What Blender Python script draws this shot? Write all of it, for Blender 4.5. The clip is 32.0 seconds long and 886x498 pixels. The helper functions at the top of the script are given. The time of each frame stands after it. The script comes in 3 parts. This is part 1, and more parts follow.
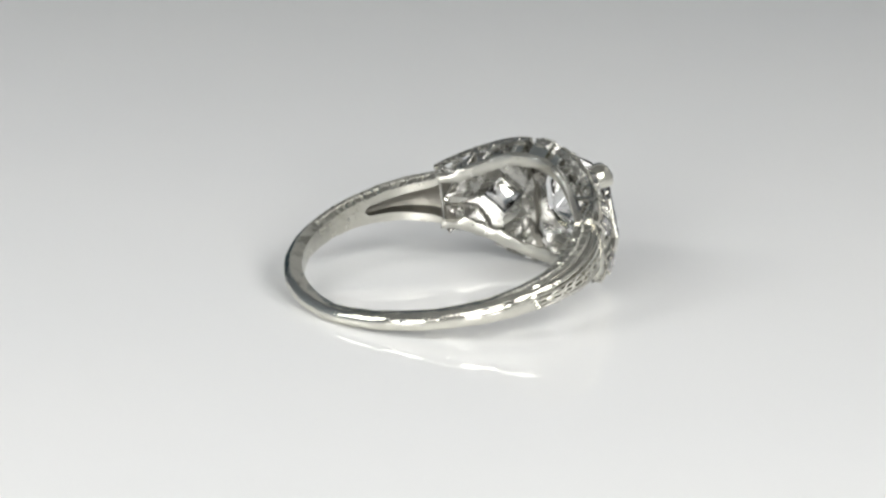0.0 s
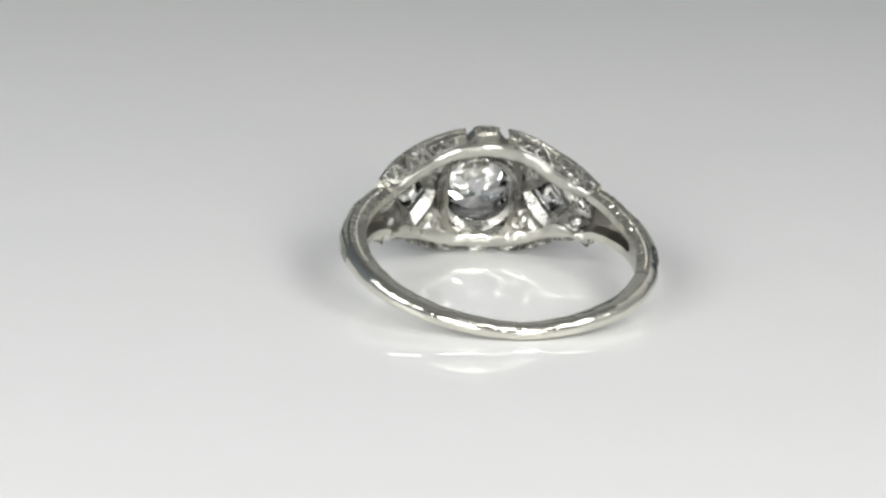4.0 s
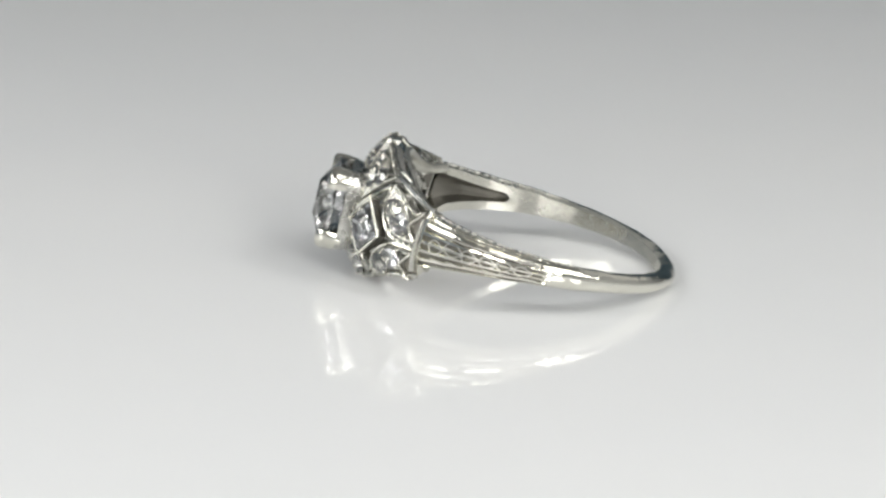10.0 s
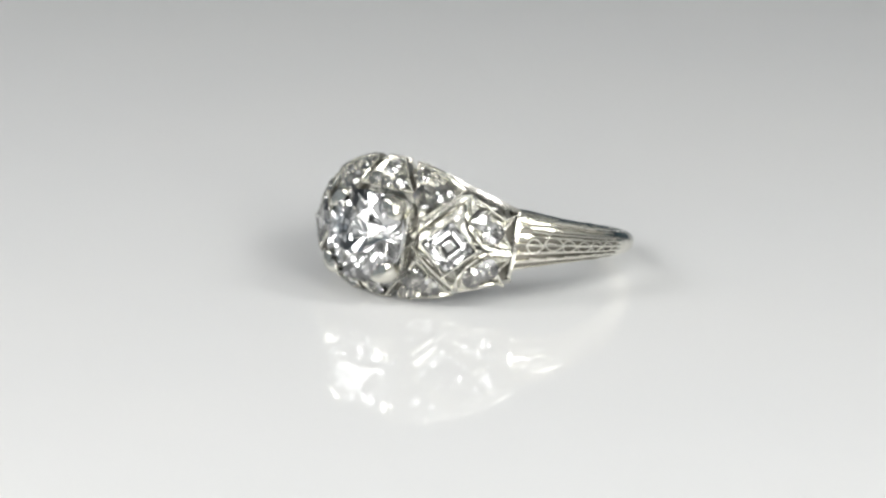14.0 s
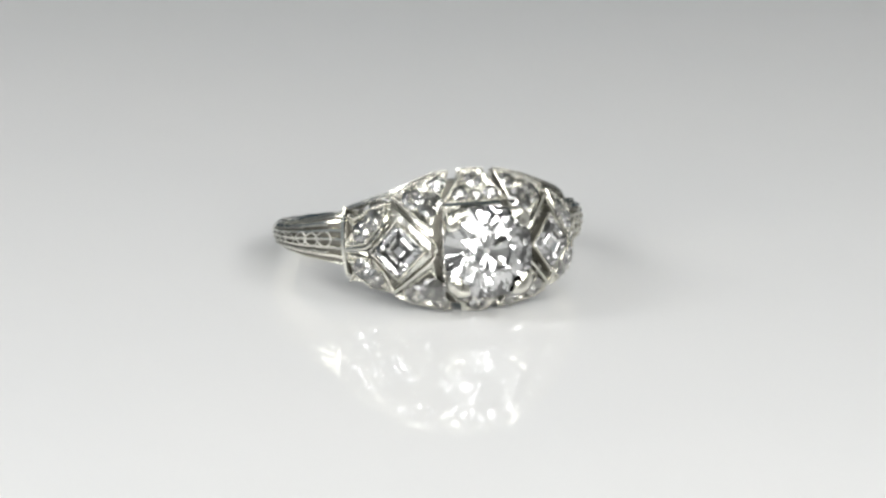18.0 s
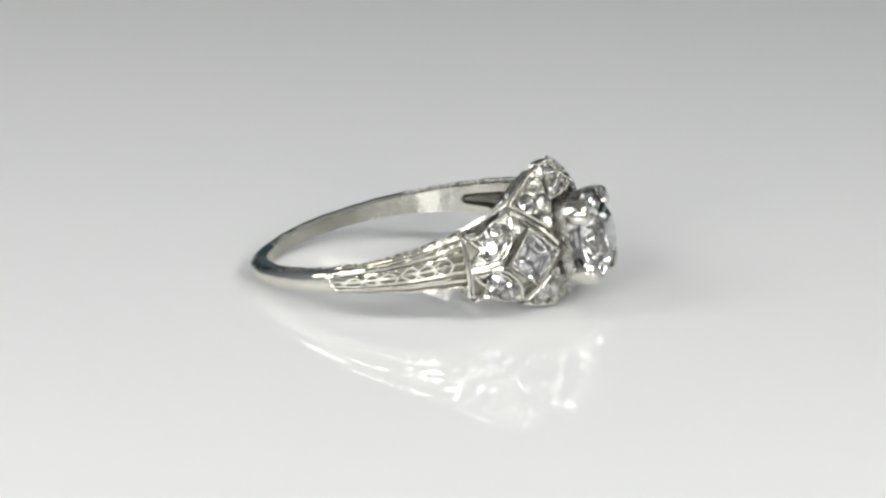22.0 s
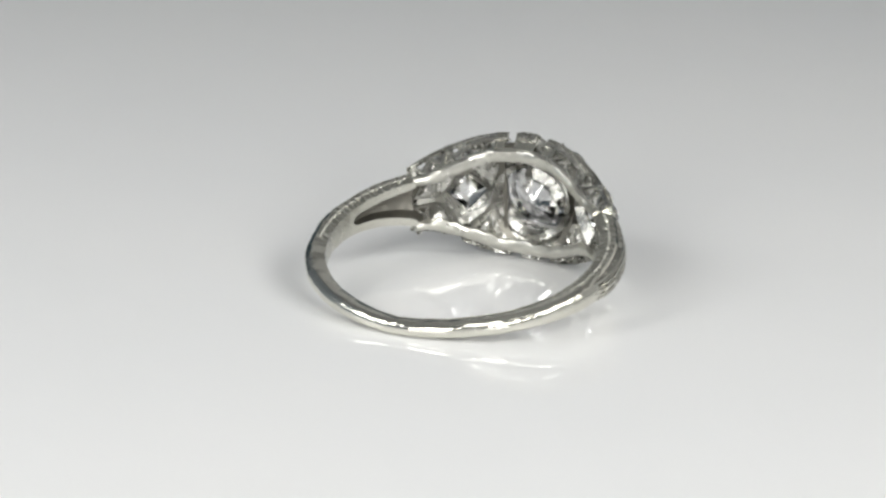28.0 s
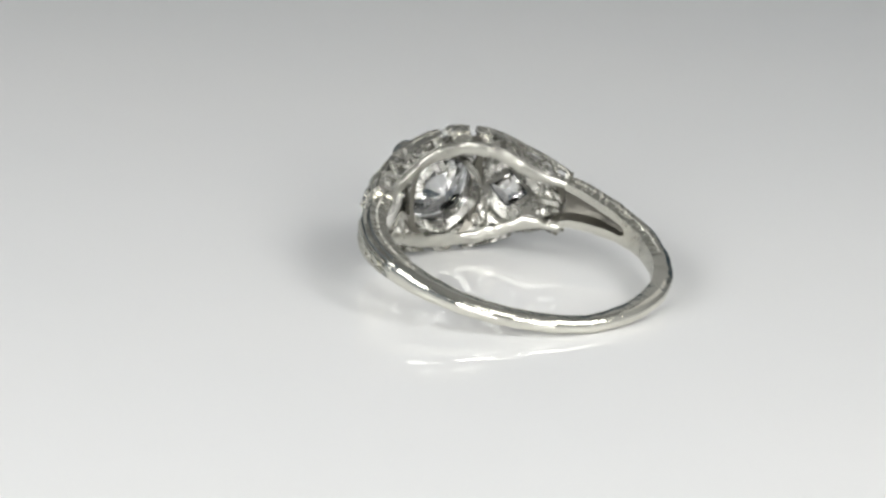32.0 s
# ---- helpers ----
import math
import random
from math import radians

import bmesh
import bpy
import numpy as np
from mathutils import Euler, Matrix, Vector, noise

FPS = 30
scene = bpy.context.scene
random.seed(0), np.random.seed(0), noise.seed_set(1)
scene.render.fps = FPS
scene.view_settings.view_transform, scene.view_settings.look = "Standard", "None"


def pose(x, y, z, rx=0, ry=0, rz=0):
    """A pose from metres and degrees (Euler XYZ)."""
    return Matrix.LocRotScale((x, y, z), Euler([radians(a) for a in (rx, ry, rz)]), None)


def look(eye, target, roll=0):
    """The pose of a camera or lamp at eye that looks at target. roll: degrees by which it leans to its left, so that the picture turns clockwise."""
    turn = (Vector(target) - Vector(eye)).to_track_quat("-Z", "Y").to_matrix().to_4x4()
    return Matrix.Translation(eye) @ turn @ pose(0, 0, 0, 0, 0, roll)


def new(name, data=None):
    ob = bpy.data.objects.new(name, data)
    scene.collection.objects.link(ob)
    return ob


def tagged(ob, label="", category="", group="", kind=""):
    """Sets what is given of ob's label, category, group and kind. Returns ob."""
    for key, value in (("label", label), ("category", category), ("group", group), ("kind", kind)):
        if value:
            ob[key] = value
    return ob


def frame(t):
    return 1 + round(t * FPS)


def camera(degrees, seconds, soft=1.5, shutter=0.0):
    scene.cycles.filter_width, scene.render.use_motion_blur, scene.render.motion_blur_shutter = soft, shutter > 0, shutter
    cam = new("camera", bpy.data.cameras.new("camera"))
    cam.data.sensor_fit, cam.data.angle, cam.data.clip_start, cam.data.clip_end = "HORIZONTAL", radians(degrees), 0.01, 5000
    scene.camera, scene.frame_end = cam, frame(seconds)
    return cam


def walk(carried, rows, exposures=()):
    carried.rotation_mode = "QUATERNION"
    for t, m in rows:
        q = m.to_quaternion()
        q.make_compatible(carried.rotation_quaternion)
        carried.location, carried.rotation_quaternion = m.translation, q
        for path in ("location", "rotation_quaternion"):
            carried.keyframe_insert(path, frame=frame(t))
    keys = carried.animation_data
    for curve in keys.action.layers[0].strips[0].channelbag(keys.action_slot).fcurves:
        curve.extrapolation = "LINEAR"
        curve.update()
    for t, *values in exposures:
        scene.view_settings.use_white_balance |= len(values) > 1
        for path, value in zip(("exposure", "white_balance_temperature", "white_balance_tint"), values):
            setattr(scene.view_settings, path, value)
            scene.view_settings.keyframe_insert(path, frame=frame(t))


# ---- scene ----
# A small antique ring lies on its side on a white glossy turntable and turns once in 26.5 s.
MM = 0.001
PERIOD = 26.5
BACK_TIME = 3.5          # the ring's back faces the lens at this time
cam = camera(16.23, 32.0, soft=2.6)
EYE = pose(0.0, -0.17930, 0.05345, 90 - 16.08, 0, 0.458) @ pose(0, 0, 0, 0, 0, 2.14)
walk(cam, [(0.0, EYE), (32.0, EYE)],
     [(0.0, 0.02), (3.0, -0.01), (8.0, -0.05), (12.0, 0.0), (14.5, 0.03), (17.0, 0.03), (21.0, 0.01), (25.0, -0.04), (28.0, -0.02), (32.0, -0.01)])

# ---- light: two lamps beside the table, an added fill over the lens, two softboxes behind it and one at the back ----
world = bpy.data.worlds.new("room_light")
world.use_nodes = True
world.node_tree.nodes["Background"].inputs[0].default_value = (0.75, 0.8, 0.88, 1)
world.node_tree.nodes["Background"].inputs[1].default_value = 0.1
scene.world = world


def area_lamp(name, eye, target, sx, sy, watts, colour):
    data = bpy.data.lights.new(name, "AREA")
    data.shape, data.size, data.size_y, data.energy, data.color = "RECTANGLE", sx, sy, watts, colour
    ob = new(name, data)
    ob.matrix_world = look(eye, target)
    return ob


WHITE = (1.0, 0.997, 0.972)
area_lamp("lamp_west", (-0.19, -0.07, 0.145), (0.01, -0.03, 0), 0.10, 0.10, 0.20, WHITE)
area_lamp("lamp_east", (0.17, -0.09, 0.19), (0, -0.02, 0), 0.10, 0.10, 0.23, WHITE)
# Fill added to soften the side lamps' shadows; no such lamp is known.
area_lamp("fill_top", (0.03, -0.20, 0.29), (0.01, -0.06, 0), 0.11, 0.11, 0.20, WHITE)
area_lamp("softbox_west", (-0.19, -0.44, 0.18), (0, 0, 0), 0.16, 0.17, 1.22, WHITE)
area_lamp("softbox_east", (0.20, -0.44, 0.19), (0, 0, 0), 0.16, 0.17, 1.36, WHITE)
area_lamp("softbox_back", (0.40, 0.28, 0.36), (0, 0, 0), 0.36, 0.30, 0.13, (1.0, 0.972, 0.935))


# ---- materials ----
def material(name):
    m = bpy.data.materials.new(name)
    m.use_nodes = True
    nt = m.node_tree
    return m, nt, nt.nodes["Principled BSDF"]


def ramp(nt, fac, stops):
    r = nt.nodes.new("ShaderNodeValToRGB")
    while len(r.color_ramp.elements) < len(stops):
        r.color_ramp.elements.new(0.5)
    for e, (p, c) in zip(r.color_ramp.elements, stops):
        e.position, e.color = p, (*c, 1)
    nt.links.new(fac, r.inputs[0])
    return r.outputs[0]


def grain(nt, scale, detail=4.0, rough=0.6, stretch=(1, 1, 1)):
    co = nt.nodes.new("ShaderNodeTexCoord")
    mp = nt.nodes.new("ShaderNodeMapping")
    mp.inputs["Scale"].default_value = stretch
    n = nt.nodes.new("ShaderNodeTexNoise")
    n.inputs["Scale"].default_value, n.inputs["Detail"].default_value, n.inputs["Roughness"].default_value = scale, detail, rough
    nt.links.new(co.outputs["Object"], mp.inputs[0])
    nt.links.new(mp.outputs[0], n.inputs["Vector"])
    return n.outputs["Fac"]


def relief(nt, b, fac, strength, distance):
    bump = nt.nodes.new("ShaderNodeBump")
    bump.inputs["Strength"].default_value, bump.inputs["Distance"].default_value = strength, distance
    nt.links.new(fac, bump.inputs["Height"])
    nt.links.new(bump.outputs[0], b.inputs["Normal"])


def metal(name, base, low, high, bump_strength, bump_scale):
    m, nt, b = material(name)
    b.inputs["Metallic"].default_value = 1.0
    wear = grain(nt, 400.0)
    nt.links.new(ramp(nt, wear, [(0.3, [c * 0.88 for c in base]), (0.7, base)]), b.inputs["Base Color"])
    rr = nt.nodes.new("ShaderNodeMapRange")
    rr.inputs["To Min"].default_value, rr.inputs["To Max"].default_value = low, high
    nt.links.new(grain(nt, 1500.0), rr.inputs[0])
    nt.links.new(rr.outputs[0], b.inputs["Roughness"])
    relief(nt, b, grain(nt, bump_scale), bump_strength, 0.0001)
    return m


PLATINUM = metal("polished_platinum", (0.74, 0.728, 0.655), 0.06, 0.18, 0.5, 1300.0)
ENGRAVED = metal("engraved_platinum", (0.70, 0.692, 0.64), 0.22, 0.42, 0.5, 3000.0)
RAW = metal("unpolished_platinum", (0.52, 0.51, 0.48), 0.3, 0.55, 0.6, 2000.0)
# Tarnish together with the shade of gaps and recesses, in one dark base colour.
TARNISH_SHADE = metal("tarnish_shade_platinum", (0.22, 0.21, 0.185), 0.3, 0.55, 0.6, 2500.0)
LIP = metal("worn_platinum", (0.62, 0.612, 0.56), 0.2, 0.4, 0.4, 1800.0)
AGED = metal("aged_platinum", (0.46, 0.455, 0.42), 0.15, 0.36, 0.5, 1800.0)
CAST = metal("rough_cast_platinum", (0.52, 0.515, 0.485), 0.15, 0.4, 0.8, 2200.0)
BRIGHT_CUT = metal("bright_cut_platinum", (0.70, 0.69, 0.63), 0.14, 0.34, 0.55, 2600.0)
SATIN = metal("worn_inner_platinum", (0.72, 0.708, 0.64), 0.16, 0.34, 0.5, 900.0)


def diamond(name, tint, ior):
    m, nt, b = material(name)
    b.inputs["Base Color"].default_value = (*tint, 1)
    b.inputs["Roughness"].default_value = 0.0
    b.inputs["IOR"].default_value = ior
    b.inputs["Transmission Weight"].default_value = 1.0
    return m


DIAMOND = diamond("white_diamond", (0.985, 0.988, 0.99), 2.42)


def acrylic():
    m, nt, b = material("white_acrylic")
    f = grain(nt, 25.0, 3.0)
    nt.links.new(ramp(nt, f, [(0.3, (0.77, 0.775, 0.78)), (0.7, (0.79, 0.79, 0.79))]), b.inputs["Base Color"])
    rr = nt.nodes.new("ShaderNodeMapRange")
    rr.inputs["To Min"].default_value, rr.inputs["To Max"].default_value = 0.03, 0.055
    nt.links.new(grain(nt, 300.0), rr.inputs[0])
    nt.links.new(rr.outputs[0], b.inputs["Roughness"])
    b.inputs["IOR"].default_value = 1.42
    relief(nt, b, grain(nt, 60.0, 2.0), 0.02, 0.0002)
    return m


ACRYLIC = acrylic()


def plaster(name, colour):
    m, nt, b = material(name)
    f = grain(nt, 6.0)
    nt.links.new(ramp(nt, f, [(0.3, [c * 0.92 for c in colour]), (0.7, colour)]), b.inputs["Base Color"])
    b.inputs["Roughness"].default_value = 0.9
    relief(nt, b, grain(nt, 220.0), 0.2, 0.002)
    return m


BACK = plaster("reflection_board_paper", (0.06, 0.095, 0.12))
WALL = plaster("pale_wall_paint", (0.72, 0.72, 0.715))
BRIGHT = plaster("grey_room_wall_paint", (0.55, 0.55, 0.545))
DARK = plaster("pale_ceiling_paint", (0.46, 0.46, 0.455))
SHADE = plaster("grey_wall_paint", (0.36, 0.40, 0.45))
TABLE = plaster("white_table_laminate", (0.72, 0.72, 0.72))

# ---- the room: table, back wall and side walls round the turntable ----


def finish(name, bm, mat, parent=None, smooth=0.0, scale=1.0):
    me = bpy.data.meshes.new(name)
    bmesh.ops.recalc_face_normals(bm, faces=bm.faces)
    if scale != 1.0:
        bmesh.ops.scale(bm, vec=(scale, scale, scale), verts=bm.verts)
    if smooth:
        for fc in bm.faces:
            fc.smooth = True
        lim = radians(smooth)
        for ed in bm.edges:
            if len(ed.link_faces) == 2 and ed.calc_face_angle(0.0) > lim:
                ed.smooth = False
    bm.to_mesh(me)
    bm.free()
    me.materials.append(mat)
    ob = new(name, me)
    if parent is not None:
        ob.parent = parent
    return ob


def part(name, bm, mat, parent, label="", smooth=35.0):
    """One mesh, modelled in millimetres, under a thing or a part."""
    ob = finish(name, bm, mat, parent, smooth, MM)
    if label:
        ob["label"] = label
    return ob


def slab(x0, y0, z0, x1, y1, z1):
    bm = bmesh.new()
    bmesh.ops.create_cube(bm, size=1.0)
    bmesh.ops.scale(bm, vec=(x1 - x0, y1 - y0, z1 - z0), verts=bm.verts)
    bmesh.ops.translate(bm, vec=((x0 + x1) / 2, (y0 + y1) / 2, (z0 + z1) / 2), verts=bm.verts)
    return bm


def structure(name, bm, mat, label, category):
    ob = finish(name, bm, mat)
    return tagged(ob, label, category, "", "structure")


TOP = -0.030   # table top under the turntable
X1, Y0, Y1, Z1 = 0.45, -0.55, 0.55, 0.60
structure("floor", slab(-X1, Y0, TOP - 0.03, X1, Y1, TOP), TABLE, "plain white laminate table top", "table")
structure("wall_north", slab(-X1, Y1, TOP - 0.03, X1, Y1 + 0.02, Z1), WALL, "plain pale wall", "wall")
# Unseen board added so the disc mirrors something dark below the pale wall.
structure("backdrop", slab(-X1, Y1 - 0.02, TOP, X1, Y1 - 0.012, 0.26), BACK, "unseen dark board added behind the turntable to darken the disc's reflection", "backdrop")
structure("wall_south", slab(-X1, Y0 - 0.02, TOP - 0.03, X1, Y0, Z1), BRIGHT, "plain grey wall", "wall")
structure("wall_west", slab(-X1 - 0.02, Y0 - 0.02, TOP - 0.03, -X1, Y1 + 0.02, Z1), SHADE, "plain grey wall", "wall")
structure("wall_east", slab(X1, Y0 - 0.02, TOP - 0.03, X1 + 0.02, Y1 + 0.02, Z1), WALL, "plain pale wall", "wall")
structure("ceiling", slab(-X1 - 0.02, Y0 - 0.02, Z1, X1 + 0.02, Y1 + 0.02, Z1 + 0.02), DARK, "plain pale ceiling", "ceiling")


def lathe(profile, n):
    """A turned body round z from (radius, height) pairs."""
    bm = bmesh.new()
    rings = [[bm.verts.new((r * math.cos(2 * math.pi * k / n), r * math.sin(2 * math.pi * k / n), z)) for k in range(n)] for r, z in profile]
    for a, b in zip(rings, rings[1:]):
        for k in range(n):
            bm.faces.new((a[k], a[(k + 1) % n], b[(k + 1) % n], b[k]))
    bm.faces.new(rings[0]), bm.faces.new(rings[-1])
    return bm


def build_turntable():
    root = new("turntable")
    root.location = (0, 0, TOP)
    h = -TOP
    disc = finish("disc", lathe([(0.300, h - 0.006), (0.302, h - 0.005), (0.302, h - 0.001), (0.301, h)], 128), ACRYLIC, root)
    foot = finish("base", lathe([(0.11, 0.0), (0.11, h - 0.012), (0.10, h - 0.006)], 64), TABLE, root)
    disc["label"] = "glossy white acrylic disc"
    tagged(root, "glossy white acrylic turntable disc turning slowly on a table", "turntable")
    return root


turntable = build_turntable()

# ---- the ring, in its own space: x across, y towards the head, z along the finger hole; millimetres ----
R_IN = 8.0
HEAD_END = 48.0


def fuller(phi):
    """0 to 1 along one half of the head, which swells a little more than the other."""
    return max(0.0, min(1.0, (-phi - 15.0) / 15.0))


def r_top(phi, a):
    """Outer face of the domed head."""
    return 11.0 - 1.45 * (a / 4.0) ** 2 - 1.5 * (phi / 48.0) ** 2 + 0.15 * fuller(phi)


def at(phi, a, r):
    p = radians(phi)
    return Vector((r * math.sin(p), r * math.cos(p), a))


def sag(a):
    """The ornament sits a little low between the two edges of the head."""
    return a - 0.45 * max(0.0, 1 - (a / 4.1) ** 2)


def dome(phi, a, lift=0.0):
    return at(phi, sag(a), r_top(phi, a) + lift)


def seat_frame(phi, a, lift=0.0):
    """A pose on the head's face: z outwards, x along the arc."""
    p = dome(phi, a)
    tx = (dome(phi + 0.5, a) - dome(phi - 0.5, a)).normalized()
    ty = (dome(phi, a + 0.05) - dome(phi, a - 0.05)).normalized()
    n = tx.cross(ty).normalized()
    if n.dot(Vector((p.x, p.y, 0))) < 0:
        n = -n
    ty = n.cross(tx)
    m = Matrix((tx, ty, n)).transposed().to_4x4()
    return Matrix.Translation(p + n * lift) @ m


def band(stations, closed=False, caps=True):
    """A sweep through rings of points of equal number."""
    bm = bmesh.new()
    rings = [[bm.verts.new(p) for p in st] for st in stations]
    n = len(rings[0])
    pairs = list(zip(rings, rings[1:])) + ([(rings[-1], rings[0])] if closed else [])
    for a, b in pairs:
        for k in range(n):
            bm.faces.new((a[k], a[(k + 1) % n], b[(k + 1) % n], b[k]))
    if caps and not closed:
        bm.faces.new(rings[0]), bm.faces.new(rings[-1])
    return bm


def lerp(x, pts):
    return float(np.interp(x, [p[0] for p in pts], [p[1] for p in pts]))


def ball(bm, centre, radius, u=8, v=5):
    bmesh.ops.create_uvsphere(bm, u_segments=u, v_segments=v, radius=radius, matrix=Matrix.Translation(centre))


def wire(bm, points, radius, n=6):
    """A bent round wire through the points."""
    rings = []
    for i, p in enumerate(points):
        d = (points[min(i + 1, len(points) - 1)] - points[max(i - 1, 0)]).normalized()
        q = d.to_track_quat("Z", "Y")
        rings.append([bm.verts.new(p + q @ Vector((radius * math.cos(2 * math.pi * k / n), radius * math.sin(2 * math.pi * k / n), 0))) for k in range(n)])
    for a, b in zip(rings, rings[1:]):
        for k in range(n):
            bm.faces.new((a[k], a[(k + 1) % n], b[(k + 1) % n], b[k]))
    bm.faces.new(rings[0]), bm.faces.new(rings[-1])


SHANK_WIDTH = [(44, 3.35), (50, 3.15), (62, 2.55), (80, 1.88), (100, 1.48), (130, 1.15), (180, 0.95)]
SHANK_OUT = [(44, 9.25), (52, 9.4), (65, 9.45), (80, 9.42), (100, 9.34), (130, 9.3), (180, 9.3)]
SHANK_IN = [(44, 8.0), (100, 8.0), (140, 8.15), (180, 8.32)]
SHANK_LIFT = [(46, 0.12), (52, 0.21), (62, 0.36), (70, 0.44), (90, 0.54), (120, 0.50), (150, 0.32), (180, 0.08)]
CHANNEL = [(46, 2.35), (51, 1.8), (58, 1.4), (68, 0.95), (75, 0.72), (79, 0.62), (80.5, 0.48), (81.4, 0.30), (82, 0.0), (180, 0.0)]


def shank_lift(phi):
    """Height of the band's middle line; one half hangs a little lower than the other."""
    q = abs(phi)
    drop = lerp(q, [(52, 0.0), (66, 0.24), (85, 0.34), (115, 0.30), (150, 0.10), (180, 0.0)]) if phi > 0 else 0.0
    return lerp(q, SHANK_LIFT) - drop


def shank_ring(phi):
    """Cross-section at the angle phi from the head: flat inside with a hollow channel, rounded and fluted outside."""
    q = abs(phi)
    w, ro, ch, ri = (lerp(q, t) for t in (SHANK_WIDTH, SHANK_OUT, CHANNEL, SHANK_IN))
    up = shank_lift(phi)
    depth = min(0.9, ch * 0.75)
    ro += 0.016 * math.sin(phi * 0.37) + 0.007 * math.sin(phi * 0.91 + 1.0)
    w += 0.02 * math.sin(phi * 0.53 + 2.0) + 0.006 * math.sin(phi * 1.27)
    pts = []
    depth *= 1 + 0.06 * math.sin(phi * 0.33)
    k = max(0.0, min(1.0, (q - 82) / 4.0))
    ch = max(ch, 0.5 * w * k)
    ri += k * (0.014 * math.sin(phi * 0.29) + 0.008 * math.sin(phi * 0.67 + 1.0))
    inner = [(-w / 2 + 0.12, 0.0), (-ch / 2 - 0.02, 0.0), (-ch * 0.45, depth * 0.36), (-ch * 0.34, depth * 0.78), (-ch * 0.12, depth), (ch * 0.12, depth), (ch * 0.34, depth * 0.78), (ch * 0.45, depth * 0.36), (ch / 2 + 0.02, 0.0), (w / 2 - 0.12, 0.0)]
    for a, d in inner:
        pts.append(at(phi, a + up, ri + d))
    n = 36
    sides = [j / 9 for j in range(1, 9)]
    flute = max(0.0, min(1.0, (100 - q) / 14.0)) * min(1.0, (q - 43) / 3.0)
    carve = max(0.0, min(1.0, (112 - q) / 10.0)) * max(0.0, min(1.0, (q - 47) / 3.0))

    def cut(f, turn):
        wave = (q / 3.1 + turn + (f - 0.5) * (0.9 + 0.8 * math.sin(q * 0.9)) + 0.45 * math.sin(q * 0.47 + turn + phi)) % 1.0
        return carve * (0.075 * abs(2 * wave - 1) ** 0.7 - 0.06 + 0.02 * math.sin(q * 1.9 + 5 * f)) * min(1.0, 4 * f * (1 - f) + 0.25)
    for j, f in enumerate(sides):
        pts.append(at(phi, w / 2 - 0.12 * (1 - f) ** 2 + cut(f, 0.0) + up, ri + (ro - ri) * 0.66 * f))
    for k in range(n + 1):
        s = 1 - 2 * k / n
        side = (ro - ri) * (0.72 - 0.12 * max(0.0, min(1.0, (q - 60) / 60.0)))
        crown = (ro - ri) - side
        r = ri + side + crown * (1 - abs(s) ** 2.8)
        groove = 0.10 * flute * (1 if k % 6 in (0, 1, 5) else -1) if 1 < k < n - 1 else 0.0
        pts.append(at(phi, s * w / 2 + up, r + groove))
    for j, f in reversed(list(enumerate(sides))):
        pts.append(at(phi, -w / 2 + 0.12 * (1 - f) ** 2 - cut(f, 0.4) + up, ri + (ro - ri) * 0.66 * f))
    return pts


def shank_face(q, a):
    """Radius of the shank's outer face at the angle q and the offset a from its middle line."""
    w, ro, ri = (lerp(q, t) for t in (SHANK_WIDTH, SHANK_OUT, SHANK_IN))
    side = (ro - ri) * (0.72 - 0.12 * max(0.0, min(1.0, (q - 60) / 60.0)))
    return ri + side + (ro - ri - side) * (1 - min(1.0, abs(2 * a / w)) ** 2.8)


